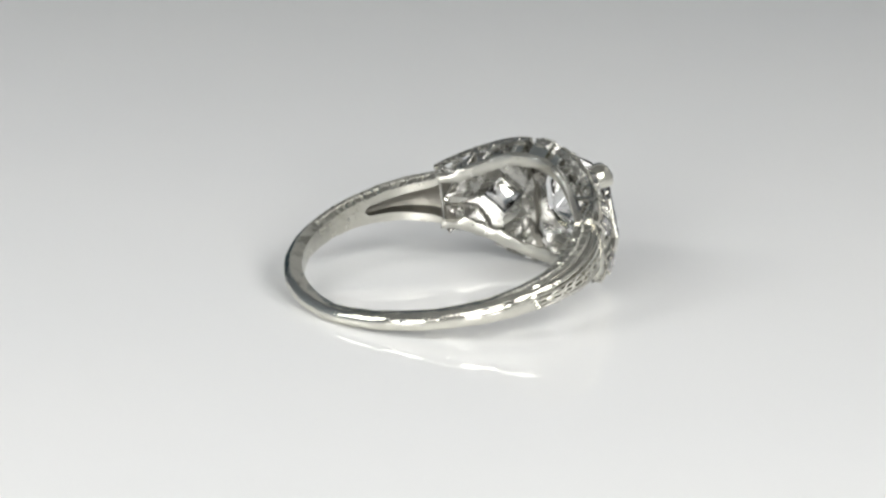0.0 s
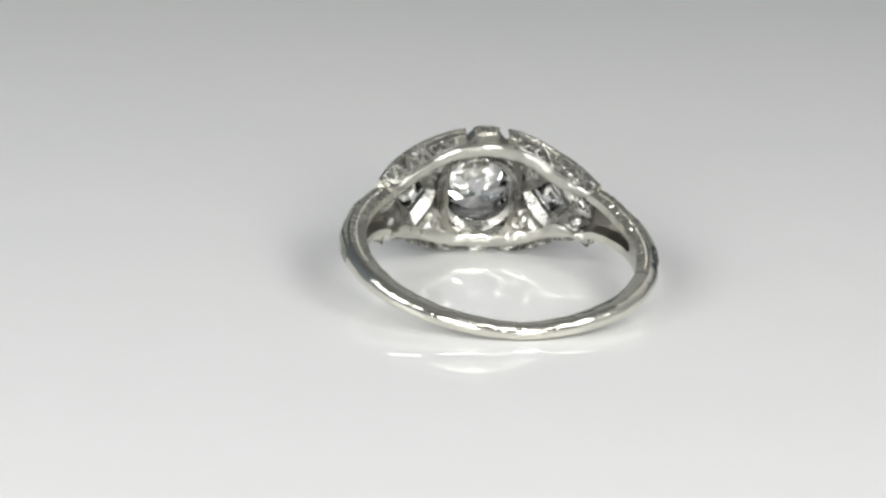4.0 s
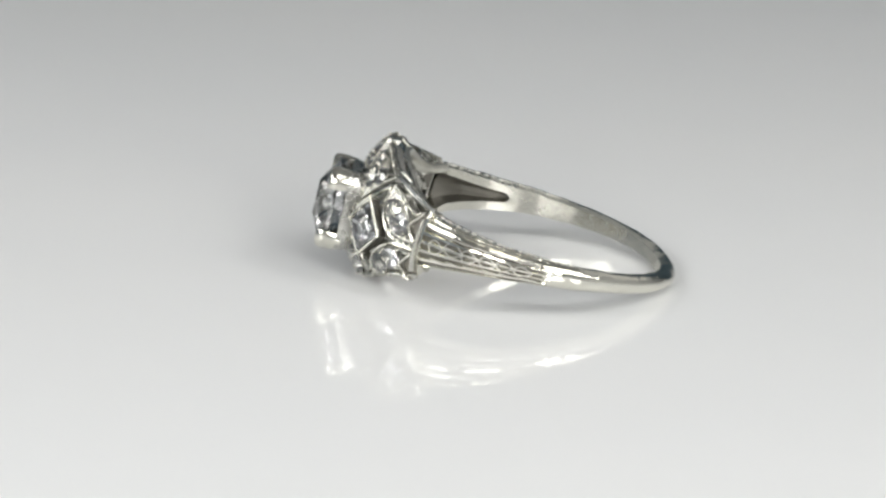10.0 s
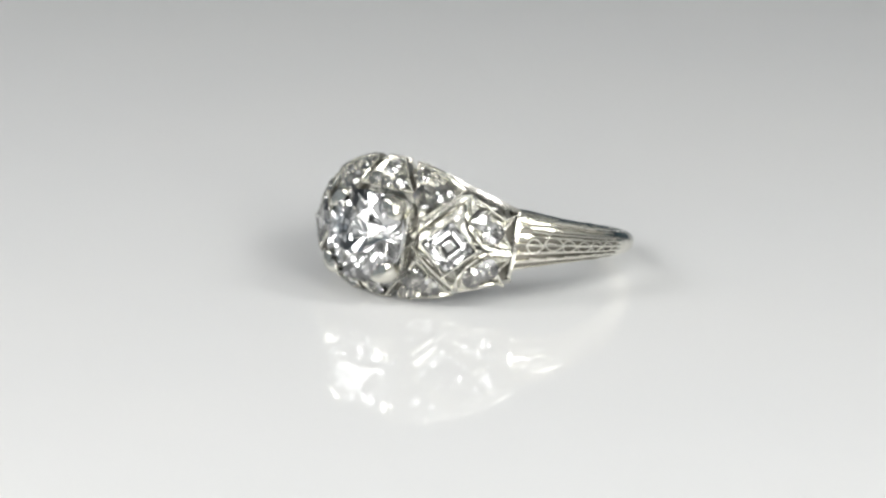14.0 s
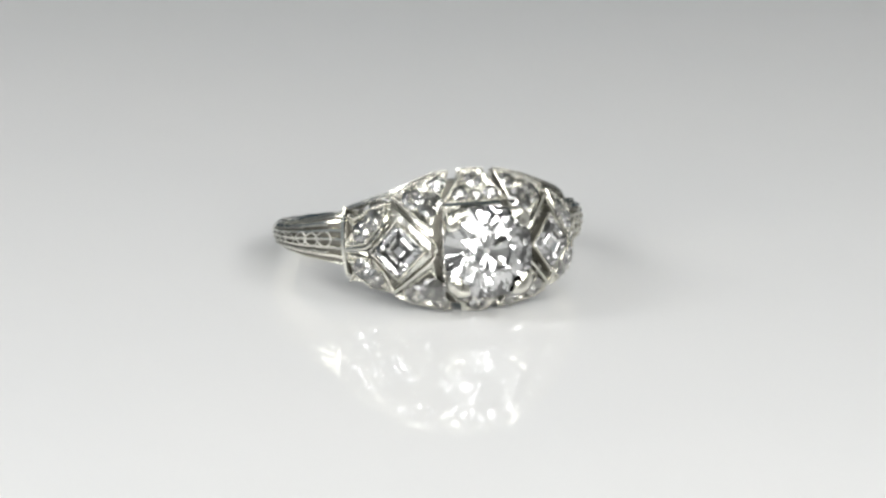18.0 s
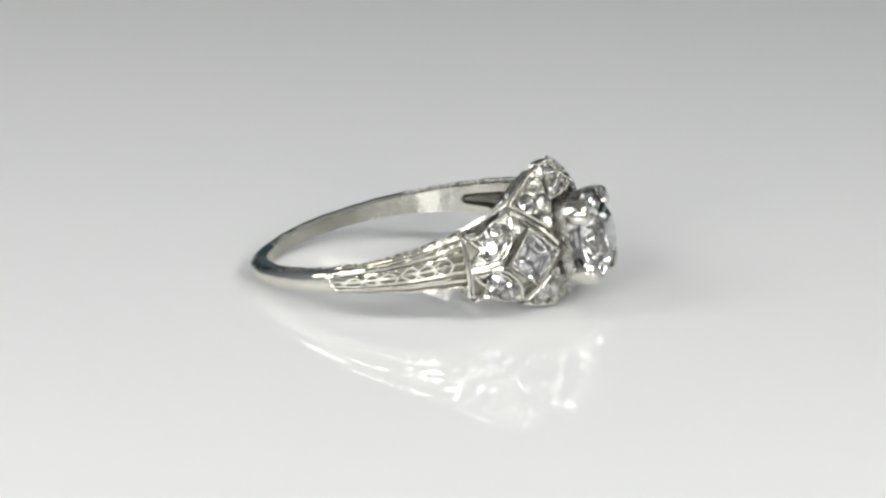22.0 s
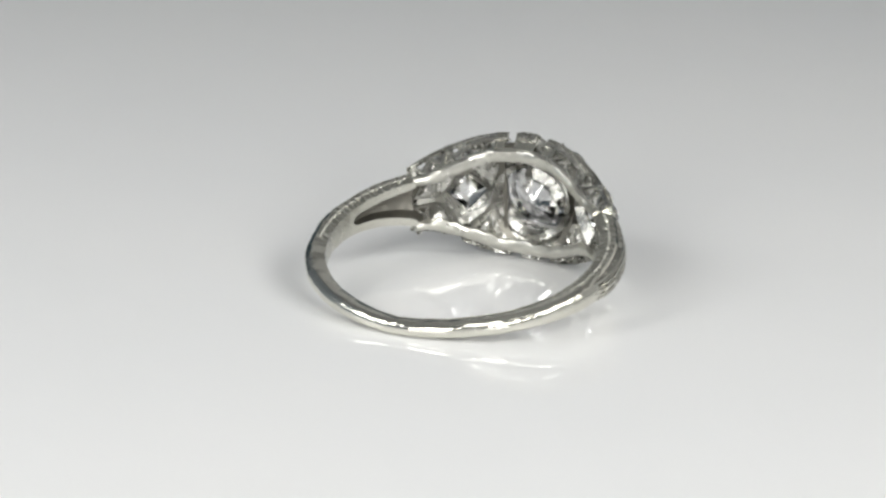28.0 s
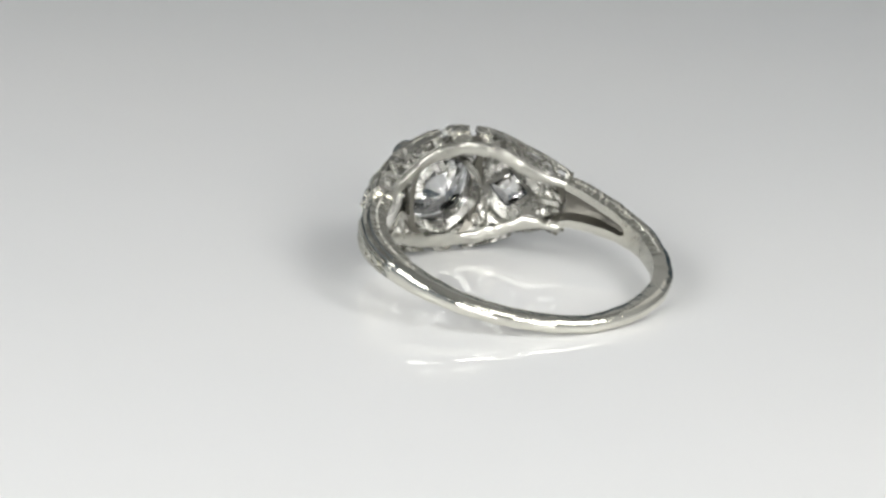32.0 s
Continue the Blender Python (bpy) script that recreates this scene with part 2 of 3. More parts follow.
def build_shank(root):
    half = [47.5 + 0.45 * i for i in range(145)] + [113.0 + 1.2 * i for i in range(56)]
    angles = half + [180.0] + [360 - p for p in reversed(half)]
    bm = band([shank_ring(p if p <= 180 else p - 360) for p in angles])
    lean = [min(p, 360 - p) for p in angles]
    last = len(angles) - 1
    # Channel floor and flute valleys: tarnish plus recess shade put into the colour.
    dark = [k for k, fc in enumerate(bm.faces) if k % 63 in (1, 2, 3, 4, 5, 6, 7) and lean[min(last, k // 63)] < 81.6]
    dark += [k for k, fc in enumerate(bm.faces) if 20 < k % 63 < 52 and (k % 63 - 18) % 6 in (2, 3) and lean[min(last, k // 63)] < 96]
    dull = [k for k, fc in enumerate(bm.faces) if k % 63 in (0, 1, 2, 3, 4, 5, 6, 7, 8)]
    sh = part("shank", bm, PLATINUM, root, "thin polished half-round shank with engraved shoulders", 32)
    sh.data.materials.append(TARNISH_SHADE)
    sh.data.materials.append(SATIN)
    for k in dull:
        sh.data.polygons[k].material_index = 2
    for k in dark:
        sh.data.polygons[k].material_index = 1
    for side in (1, -1):
        for edge in (1, -1):
            bm = bmesh.new()
            p = 51.0
            while p < 108:
                w, ro, up = lerp(p, SHANK_WIDTH), lerp(p, SHANK_OUT), shank_lift(side * p)
                r = R_IN + (ro - R_IN) * 0.42
                ball(bm, at(side * p, edge * (w / 2 - 0.05) + up, r), 0.09 + 0.015 * math.sin(p * 3.1), 6, 4)
                p += 1.35 + 0.2 * math.sin(p * 1.7)
            part("milgrain_edge", bm, ENGRAVED, sh, "row of fine milled beads")
        bm = bmesh.new()
        rnd = random.Random(5 + side)
        for k in range(6):
            p, ln = 52 + k * 6.6 + rnd.uniform(-0.6, 0.6), rnd.uniform(6.5, 8.5)
            w, up, mid = lerp(p, SHANK_WIDTH), shank_lift(side * p), rnd.uniform(-0.05, 0.05)
            for e in (1, 0.1, -1):
                bow = rnd.uniform(0.85, 1.1) * e
                path = [(p + t * ln, w * (1 - 0.25 * t) * (mid + 0.17 * bow * math.sin(math.pi * t ** 0.8))) for t in (0, 0.2, 0.4, 0.6, 0.8, 1)]
                pts = [at(side * q, a + up, shank_face(q, a) + 0.07) for q, a in path]
                wire(bm, pts, 0.045, 5)
            for e in (1, -1):
                path = [(p + 2 + t * 7, e * w * (1 - 0.25 * t) * (0.26 + 0.06 * t + rnd.uniform(-0.01, 0.01))) for t in (0, 0.33, 0.66, 1)]
                pts = [at(side * q, a + up, shank_face(q, a) + 0.07) for q, a in path]
                wire(bm, pts, 0.04, 5)
        part("leaf_engraving", bm, ENGRAVED, sh, "engraved leaf spray on the shoulder")


# half height of the head along the finger
HEAD_H = [(0, 4.15), (6, 4.12), (13, 4.0), (20, 3.6), (29, 2.95), (38, 2.5), (48, 2.0)]


def half_height(phi):
    return lerp(abs(phi), HEAD_H) * (1 + 0.07 * fuller(phi))


def ribbon(path, width, surface):
    """A flat pierced strip along a path on the gallery wall."""
    st = []
    for i, (p, t) in enumerate(path):
        c = surface(p, t)
        d = (surface(*path[min(i + 1, len(path) - 1)]) - surface(*path[max(i - 1, 0)])).normalized()
        nrm = (surface(p + 0.4, t) - surface(p - 0.4, t)).cross(surface(p, t + 0.02) - surface(p, t - 0.02)).normalized()
        if nrm.z * c.z < 0:
            nrm = -nrm
        u = d.cross(nrm).normalized() * width / 2
        st.append([c + u * 0.75 + nrm * 0.03, c - u * 0.75 + nrm * 0.03, c - u - nrm * 0.03, c - u * 0.9 - nrm * 0.25, c + u * 0.9 - nrm * 0.25, c + u - nrm * 0.03])
    return band(st)


def build_gallery(root):
    """Inner lips, upper rails and pierced scroll panels along both long sides of the head."""
    steps = [-48.2 + i * 96.4 / 72 for i in range(73)]
    for e, nm in ((1, "upper"), (-1, "lower")):
        lip = []
        for p in steps:
            h = half_height(p)
            bite = (0.025 if e > 0 else 0.07) * (math.sin(p * 0.36 + e) + 0.7 * math.sin(p * 0.83 + 2 * e))
            hump = 0.02 * math.sin(p * 0.31 + e) + 0.012 * math.sin(p * 0.77)
            o, i = max(h - 0.75, 1.68), max(h - 1.44, 1.26) + bite * min(1.0, (48.5 - abs(p)) / 8)
            lip.append([at(p, e * (o + 0.02), R_IN + 0.05 + hump), at(p, e * (o * 0.65 + i * 0.35), R_IN + hump * 0.5), at(p, e * (o * 0.25 + i * 0.75), R_IN + 0.03 + hump), at(p, e * i, R_IN + 0.14), at(p, e * i, R_IN + 0.34),
                        at(p, e * (o + 0.12), R_IN + 0.42), at(p, e * (o + 0.12), R_IN + 0.18)])
        gal = part("gallery", band(lip), LIP, root, "smooth inner lip of the pierced gallery", 40)
        for p0, p1 in ((-48.6, -8.6), (-5.0, 5.0), (8.6, 48.6)):
            n = max(4, int((p1 - p0) / 1.4))
            rail = []
            for k in range(n + 1):
                p = p0 + (p1 - p0) * k / n
                h = half_height(p)
                r = r_top(p, h) - 0.10
                rail.append([at(p, e * (h - 0.20), r - 0.11), at(p, e * h, r - 0.12), at(p, e * (h + 0.02), r - 0.04), at(p, e * (h - 0.18), r)])
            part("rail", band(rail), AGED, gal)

        def wall(p, t):
            h = half_height(p)
            r0, r1 = R_IN + 0.3, r_top(p, h) - 0.25
            return at(p, e * (h - 0.66 + 0.62 * t), r0 + (r1 - r0) * t)
        # solid block at the middle, bars and S-scrolls beside it
        blk = [[wall(p, 0.0), wall(p, 1.0), wall(p, 1.0) - at(p, e * 0.3, 0), wall(p, 0.0) - at(p, e * 0.3, 0)] for p in (-4.6, -2, 0, 2, 4.6)]
        part("block", band(blk), PLATINUM, gal)
        for side in (1, -1):
            blk = [[wall(side * p, 0.0), wall(side * p, 1.0), wall(side * p, 1.0) - at(0, e * 0.3, 0), wall(side * p, 0.0) - at(0, e * 0.3, 0)] for p in (8.6, 10.5, 12.6)]
            part("block", band(blk), PLATINUM, gal)
            posts = (13.0, 46.4) if side > 0 else (13.0, 25.0, 46.4)
            for p in posts:
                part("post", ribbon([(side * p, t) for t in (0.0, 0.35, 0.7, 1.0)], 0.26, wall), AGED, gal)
            for t in (0.06, 0.95):
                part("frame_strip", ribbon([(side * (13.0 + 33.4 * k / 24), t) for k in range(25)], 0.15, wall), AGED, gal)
            if side > 0:
                # one long wave with a curl in each bend
                sc = ribbon([(13.0 + 33.2 * k / 48, 0.5 - 0.42 * math.cos(2 * math.pi * 2.0 * k / 48)) for k in range(49)], 0.20, wall)
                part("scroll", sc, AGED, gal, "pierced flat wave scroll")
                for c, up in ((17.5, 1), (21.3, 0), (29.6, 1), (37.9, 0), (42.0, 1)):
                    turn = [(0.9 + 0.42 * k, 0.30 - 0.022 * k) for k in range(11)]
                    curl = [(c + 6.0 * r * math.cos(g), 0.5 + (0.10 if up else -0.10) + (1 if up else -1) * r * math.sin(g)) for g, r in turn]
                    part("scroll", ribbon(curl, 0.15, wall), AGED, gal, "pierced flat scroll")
            else:
                zig = [(-25.0 - 21.2 * k / 6, 0.06 if k % 2 else 0.94) for k in range(7)]
                for q0, q1 in zip(zig, zig[1:]):
                    bar = ribbon([(q0[0] + (q1[0] - q0[0]) * f, q0[1] + (q1[1] - q0[1]) * f) for f in (0, 0.5, 1)], 0.30, wall)
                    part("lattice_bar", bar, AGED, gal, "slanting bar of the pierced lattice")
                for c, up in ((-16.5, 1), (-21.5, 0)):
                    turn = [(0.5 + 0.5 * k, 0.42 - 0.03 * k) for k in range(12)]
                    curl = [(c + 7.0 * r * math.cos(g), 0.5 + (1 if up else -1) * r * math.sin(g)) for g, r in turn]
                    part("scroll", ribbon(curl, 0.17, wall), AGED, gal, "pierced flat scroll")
    for side in (1, -1):
        fl = [[at(side * p, a, r) for a, r in ((-1.72, 8.5), (-2.02, 9.0), (-1.0, 9.42), (0, 9.5), (1.0, 9.42), (2.02, 9.1), (1.72, 8.5), (1.25, 9.12), (0, 9.16), (-1.25, 9.12))] for p in (47.2, 48.4)]
        part("flange", band(fl), PLATINUM, root)
        bar = [[dome(side * p, a, up) for p, up in ((46.1, -0.10), (46.4, -0.02), (46.8, -0.04), (47.1, -0.12), (47.0, -0.5), (46.2, -0.5))] for a in [0.2 * k - 1.4 for k in range(17)]]
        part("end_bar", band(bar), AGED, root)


def dense(poly, step=0.35):
    out = []
    for (p0, a0), (p1, a1) in zip(poly, poly[1:] + poly[:1]):
        d = math.hypot((p1 - p0) * 0.18, a1 - a0)
        n = max(1, int(round(d / step)))
        out += [(p0 + (p1 - p0) * k / n, a0 + (a1 - a0) * k / n) for k in range(n)]
    return out


def shrink(poly, dist):
    """Inset of a flat outline (degrees, mm) by a distance in millimetres."""
    k = 0.18
    pts = [Vector((p * k, a)) for p, a in poly]
    n = len(pts)
    area = sum(pts[i].x * pts[(i + 1) % n].y - pts[(i + 1) % n].x * pts[i].y for i in range(n))
    s = 1 if area > 0 else -1
    out = []
    for i in range(n):
        d0, d1 = (pts[i] - pts[i - 1]).normalized(), (pts[(i + 1) % n] - pts[i]).normalized()
        n0, n1 = Vector((-d0.y, d0.x)) * s, Vector((-d1.y, d1.x)) * s
        m = (n0 + n1)
        m = m / max(0.5, m.dot(n0)) if m.length > 1e-6 else n0
        q = pts[i] + m * dist
        out.append((q.x / k, q.y))
    return out


def plate(poly, lift=0.0, thick=0.72, rim=0.12, sink=0.05):
    """A small metal plate on the dome: a raised rim round a sunk floor of bright cuts."""
    outer = dense(poly)
    inner = shrink(outer, rim + 0.04)
    loops = [([dome(p, a, lift - thick) for p, a in shrink(outer, 0.06)]),
             ([dome(p, a, lift - 0.05) for p, a in outer]),
             ([dome(p, a, lift) for p, a in shrink(outer, 0.05)]),
             ([dome(p, a, lift) for p, a in shrink(outer, rim - 0.04)]),
             ([dome(p, a, lift - sink) for p, a in inner])]
    bm = bmesh.new()
    rings = [[bm.verts.new(p) for p in lp] for lp in loops]
    n = len(outer)
    for lo, hi in zip(rings, rings[1:]):
        for k in range(n):
            bm.faces.new((lo[k], lo[(k + 1) % n], hi[(k + 1) % n], hi[k]))
    cp, ca = sum(p for p, a in inner) / n, sum(a for p, a in inner) / n
    rnd = random.Random(round(abs(cp) * 100 + abs(ca) * 10))
    under = rings[0]
    for f in (0.74, 0.42):
        nxt = [bm.verts.new(dome(cp + (p - cp) * f, ca + (a - ca) * f, lift - thick + rnd.uniform(-0.12, 0.16))) for p, a in outer]
        for k in range(n):
            j = (k + 1) % n
            bm.faces.new((under[k], nxt[j], under[j])), bm.faces.new((under[k], nxt[k], nxt[j]))
        under = nxt
    bot = bm.verts.new(dome(cp, ca, lift - thick + 0.2))
    for k in range(n):
        bm.faces.new((under[k], bot, under[(k + 1) % n]))
    last = rings[-1]
    for f, deep in ((0.88, 0.08), (0.55, 0.32)):
        nxt = [bm.verts.new(dome(cp + (p - cp) * f, ca + (a - ca) * f, lift - sink - deep + rnd.uniform(-0.07, 0.06))) for p, a in inner]
        for k in range(n):
            j = (k + 1) % n
            bm.faces.new((last[k], last[j], nxt[j])), bm.faces.new((last[k], nxt[j], nxt[k]))
        last = nxt
    mid = bm.verts.new(dome(cp, ca, lift - sink - 0.42))
    for k in range(n):
        bm.faces.new((last[k], last[(k + 1) % n], mid))
    return bm


def plate_part(name, poly, root, label, lift=0.0):
    ob = part(name, plate(poly, lift, 0.62 if name == "fishtail_plate" else 0.76), BRIGHT_CUT, root, label, 30)
    ob.data.materials.append(CAST)
    ob.data.materials.append(PLATINUM)
    n = len(dense(poly))
    for k, f in enumerate(ob.data.polygons):
        if k < n or 4 * n <= k < 9 * n:
            f.material_index = 1
        elif k < 4 * n:
            f.material_index = 2
    bm = bmesh.new()
    for p, a in dense(shrink(dense(poly), 0.07), 0.15):
        ball(bm, dome(p, a, lift + 0.005), 0.055, 5, 4)
    part("milgrain_edge", bm, BRIGHT_CUT, ob, "fine milled rim")
    return ob


def mirror(poly, side, e):
    return [(side * p, e * a * (1 + 0.07 * fuller(side * p))) for p, a in poly]


def round_stone(d, table=0.52, crown=0.17, pav=0.42, n=8, waist=0.42, twist=0.0, uneven=0.0, cushion=0.0):
    """A round old cut: table, star, kite and girdle facets, pointed pavilion; girdle at z = 0."""
    bm = bmesh.new()
    R = d / 2
    q = math.pi / n

    def ring(r, z, off):
        return [bm.verts.new((r * math.cos(2 * math.pi * k / n + off), r * math.sin(2 * math.pi * k / n + off), z)) for k in range(n)]
    T = ring(R * table, crown * d, 0)
    S = ring(R * (table + (1 - table) * 0.52), crown * d * 0.56, q)
    GA, GB = ring(R, 0.02 * d, 0), ring(R, 0.02 * d, q)
    HA, HB = ring(R, -0.02 * d, twist), ring(R, -0.02 * d, q + twist)
    P = ring(R * waist, -pav * d * (1 - waist) * 1.07, q + twist)
    C = ring(R * 0.07, -pav * d * 0.95, twist)
    bm.faces.new(T), bm.faces.new(C)
    if cushion:
        for v in bm.verts:
            c, d = v.co.x, v.co.y
            r = math.hypot(c, d)
            f = r / (abs(c) ** cushion + abs(d) ** cushion) ** (1 / cushion)
            v.co.x, v.co.y = c * f, d * f
    rnd = random.Random(3)
    for v in P + S:
        v.co.x, v.co.y, v.co.z = (c * (1 + rnd.uniform(-uneven, uneven)) for c in v.co)
    for k in range(n):
        j = (k + 1) % n
        bm.faces.new((T[k], S[k], T[j]))
        bm.faces.new((T[k], S[k - 1], GA[k], S[k]))
        bm.faces.new((S[k], GA[k], GB[k]))
        bm.faces.new((S[k], GB[k], GA[j]))
        bm.faces.new((GA[k], GB[k], HB[k], HA[k]))
        bm.faces.new((GB[k], GA[j], HA[j], HB[k]))
        bm.faces.new((HA[k], HB[k], P[k]))
        bm.faces.new((HB[k], HA[j], P[k]))
        bm.faces.new((HA[k], P[k], C[k], P[k - 1]))
        bm.faces.new((C[k], P[k], C[j]))
    return bm


def square_stone(w):
    """A square step cut standing on its corner; girdle at z = 0."""
    bm = bmesh.new()
    rings = []
    for f, z in ((0.68, 0.13), (0.82, 0.10), (0.93, 0.05), (1.0, 0.01), (1.0, -0.02), (0.8, -0.16), (0.5, -0.30), (0.2, -0.40)):
        h, c = w / 2 * f, w / 2 * f * 0.82
        pts = [(h, -c), (h, c), (c, h), (-c, h), (-h, c), (-h, -c), (-c, -h), (c, -h)]
        rings.append([bm.verts.new((x, y, z * w)) for x, y in pts])
    for a, b in zip(rings, rings[1:]):
        for k in range(8):
            bm.faces.new((a[k], a[(k + 1) % 8], b[(k + 1) % 8], b[k]))
    bm.faces.new(rings[0]), bm.faces.new(rings[-1])
    return bm


STONES = {}


def set_stone(parent, m, d):
    """A small round diamond at the pose m; alike stones share one mesh."""
    if d not in STONES:
        ob = part("diamond", round_stone(d, 0.46, 0.16, 0.33, 8, 0.5, 0.0, 0.04), DIAMOND, parent, "small round white diamond", 0.0)
        STONES[d] = ob.data
    else:
        ob = new("diamond", STONES[d])
        ob.parent = parent
        ob["label"] = "small round white diamond"
    loc = m.copy()
    loc.translation = m.translation * MM
    ob.matrix_basis = loc
    return ob


GRAIN = []


def set_beads(parent, seats):
    """Grains of metal raised round the stones of one plate."""
    for m, d, turn, n in seats:
        for k in range(n):
            g = 2 * math.pi * k / n + turn
            if not GRAIN:
                bm = bmesh.new()
                ball(bm, (0, 0, 0), 0.085, 8, 6)
                ob = part("bead", bm, BRIGHT_CUT, parent)
                GRAIN.append(ob.data)
            else:
                ob = new("bead", GRAIN[0])
                ob.parent = parent
            ob.location = (m @ Vector((math.cos(g) * d * 0.52, math.sin(g) * d * 0.52, 0.06))) * MM


LEAF = [(8.0, 4.05), (14.5, 3.92), (22, 3.5), (28.6, 2.92), (24.6, 2.48), (20.0, 1.78), (16.3, 1.18), (14.6, 1.2), (13.2, 1.95), (10.8, 2.95)]
END = [(29.8, 2.66), (35.5, 2.40), (40.0, 1.98), (43.2, 1.84), (46.1, 2.02), (46.1, 1.86), (42.6, 1.12), (46.1, 0.40), (46.1, 0.22), (42.0, 0.26), (37.4, 0.36), (34.8, 0.78), (32.4, 1.28), (30.7, 1.88)]
CROWN = [(-3.4, 4.15), (3.4, 4.15), (11.2, 2.5), (-11.2, 2.5)]
SQUARE = 25.6


def build_plates(root):
    for e in (1, -1):
        crown = plate_part("crown_plate", mirror(CROWN, 1, e), root, "tapered plate of bead-set diamonds", 0.05)
        seats = []
        for phi, a, d in ((-5.2, 2.9, 0.95), (5.2, 2.9, 0.95), (0, 3.58, 1.05), (0, 2.82, 0.8)):
            m = seat_frame(phi, e * a, 0.03)
            set_stone(crown, m, d)
            seats.append((m, d, 0.5, 4))
        set_beads(crown, seats)
        for side in (1, -1):
            leaf = plate_part("leaf_plate", mirror(LEAF, side, e), root, "leaf-shaped plate with bead-set diamonds")
            seats = []
            for phi, a, d in ((15.2, 2.45, 1.55), (20.8, 2.74, 1.25), (12.2, 3.45, 0.95)):
                m = seat_frame(side * phi, e * a, 0.03)
                set_stone(leaf, m, d)
                seats.append((m, d, 0.3, 4))
            set_beads(leaf, seats)
            end = plate_part("fishtail_plate", mirror(END, side, e), root, "fishtail plate with bead-set diamonds")
            seats = []
            for phi, a, d in ((39.0, 1.08, 1.3), (34.4, 1.70, 1.25)):
                m = seat_frame(side * phi, e * a, 0.03)
                set_stone(end, m, d)
                seats.append((m, d, 0.9, 4))
            set_beads(end, seats)


def build_square_settings(root):
    for side in (1, -1):
        m = seat_frame(side * SQUARE, 0, 0.08) @ pose(0, 0, 0, 0, 0, 45)
        loops = []
        for f, z in ((1.14, -0.6), (1.26, -0.03), (1.23, 0.10), (1.17, 0.10), (1.11, -0.03), (1.0, -0.6)):
            h = f
            loops.append([m @ Vector((x * h, y * h, z)) for x, y in ((1, -1), (1, 1), (-1, 1), (-1, -1))])
        bm = band(loops, closed=True)
        bez = part("square_bezel", bm, BRIGHT_CUT, root, "square bezel set on its corner", 30)
        # Outer walls take the dark metal: shade of the surrounding gap in colour.
        bez.data.materials.append(TARNISH_SHADE)
        for f in bez.data.polygons:
            if f.index < 4:
                f.material_index = 1
        st = part("square_diamond", square_stone(2.2), DIAMOND, bez, "square step-cut white diamond", 0.0)
        loc = m.copy()
        loc.translation = (m @ Vector((0, 0, 0.02))) * MM
        st.matrix_basis = loc
        bm = bmesh.new()
        for k in range(60):
            x, y = ((-1, -1), (1, -1), (1, 1), (-1, 1))[k // 15]
            dx, dy = ((1, 0), (0, 1), (-1, 0), (0, -1))[k // 15]
            f = 2 * (k % 15) / 15
            ball(bm, m @ Vector(((x + dx * f) * 1.20, (y + dy * f) * 1.20, 0.10)), 0.055, 5, 4)
        part("milgrain_edge", bm, BRIGHT_CUT, bez, "fine milled rim")
        # tapering ribs from the bezel to the ends of the head
        for e in (1, -1):
            rib = bmesh.new()
            wire(rib, [dome(side * p, e * a, -0.12) for p, a in ((28.9, 2.5), (29.6, 1.85), (31.6, 1.08), (34.4, 0.5), (37.4, 0.18), (41.0, 0.09), (46.5, 0.06))], 0.12, 6)
            part("rib", rib, PLATINUM, bez)
            rib = bmesh.new()
            wire(rib, [dome(side * p, e * a, -0.12) for p, a in ((28.3, 2.62), (24.5, 2.10), (20.0, 1.38), (16.0, 0.74), (13.6, 0.2))], 0.13, 6)
            part("rib", rib, PLATINUM, bez)


WEB = [(13.0, 0.0), (14.5, 1.3), (19.5, 2.1), (25.5, 2.65), (30.0, 2.75), (32.3, 1.8), (34.3, 1.1), (37.2, 0.5), (44.5, 0.2),
       (44.5, -0.2), (37.2, -0.5), (34.3, -1.1), (32.3, -1.8), (30.0, -2.75), (25.5, -2.65), (19.5, -2.1), (14.5, -1.3)]


def build_webs(root):
    """Sunk strips that join the basket to the plates on both sides."""
    for side in (1, -1):
        st = []
        for a in (-2.3, -1.6, -0.8, 0.0, 0.8, 1.6, 2.3):
            p0, p1 = 11.0, 15.5 - 1.0 * abs(a)
            st.append([dome(side * p0, a, -0.55), dome(side * p1, a, -0.42), dome(side * p1, a, -0.70), dome(side * p0, a, -0.85)])
        # Strip darkened by its metal, with recess shade put into the colour.
        part("web", band(st), TARNISH_SHADE, root)
        m = seat_frame(side * SQUARE, 0, 0.08) @ pose(0, 0, 0, 0, 0, 45)
        outer = dense([(side * p, a * (1 + 0.05 * fuller(side * p))) for p, a in WEB], 0.5)
        rnd = random.Random(11)
        n = len(outer)
        start = seat_frame(side * SQUARE, 0).inverted()
        loops = [[], [], [], []]
        for p, a in outer:
            q = start @ dome(p, a)
            q = Vector((q.x, q.y)).normalized()
            # edge of the square hole, which stands on its corner
            r = 1.25 / (abs(q.x) + abs(q.y))
            hole = seat_frame(side * SQUARE, 0) @ Vector((q.x * r, q.y * r, -0.58))
            out = dome(p, a, -0.48)
            mid = (hole + out) / 2 + Vector((rnd.uniform(-0.1, 0.1), rnd.uniform(-0.12, 0.12), rnd.uniform(-0.1, 0.1)))
            for lp, v in zip(loops, (hole, mid, out, (hole + out) / 2 - at(p, 0, 0.3))):
                lp.append(v)
        web = part("web", band([list(v) for v in zip(*loops)], closed=True), CAST, root, "sunk pierced web round the square setting", 20)
        web.data.materials.append(AGED)
        for f in web.data.polygons:
            f.material_index = 1 if f.index % 4 < 2 else 0


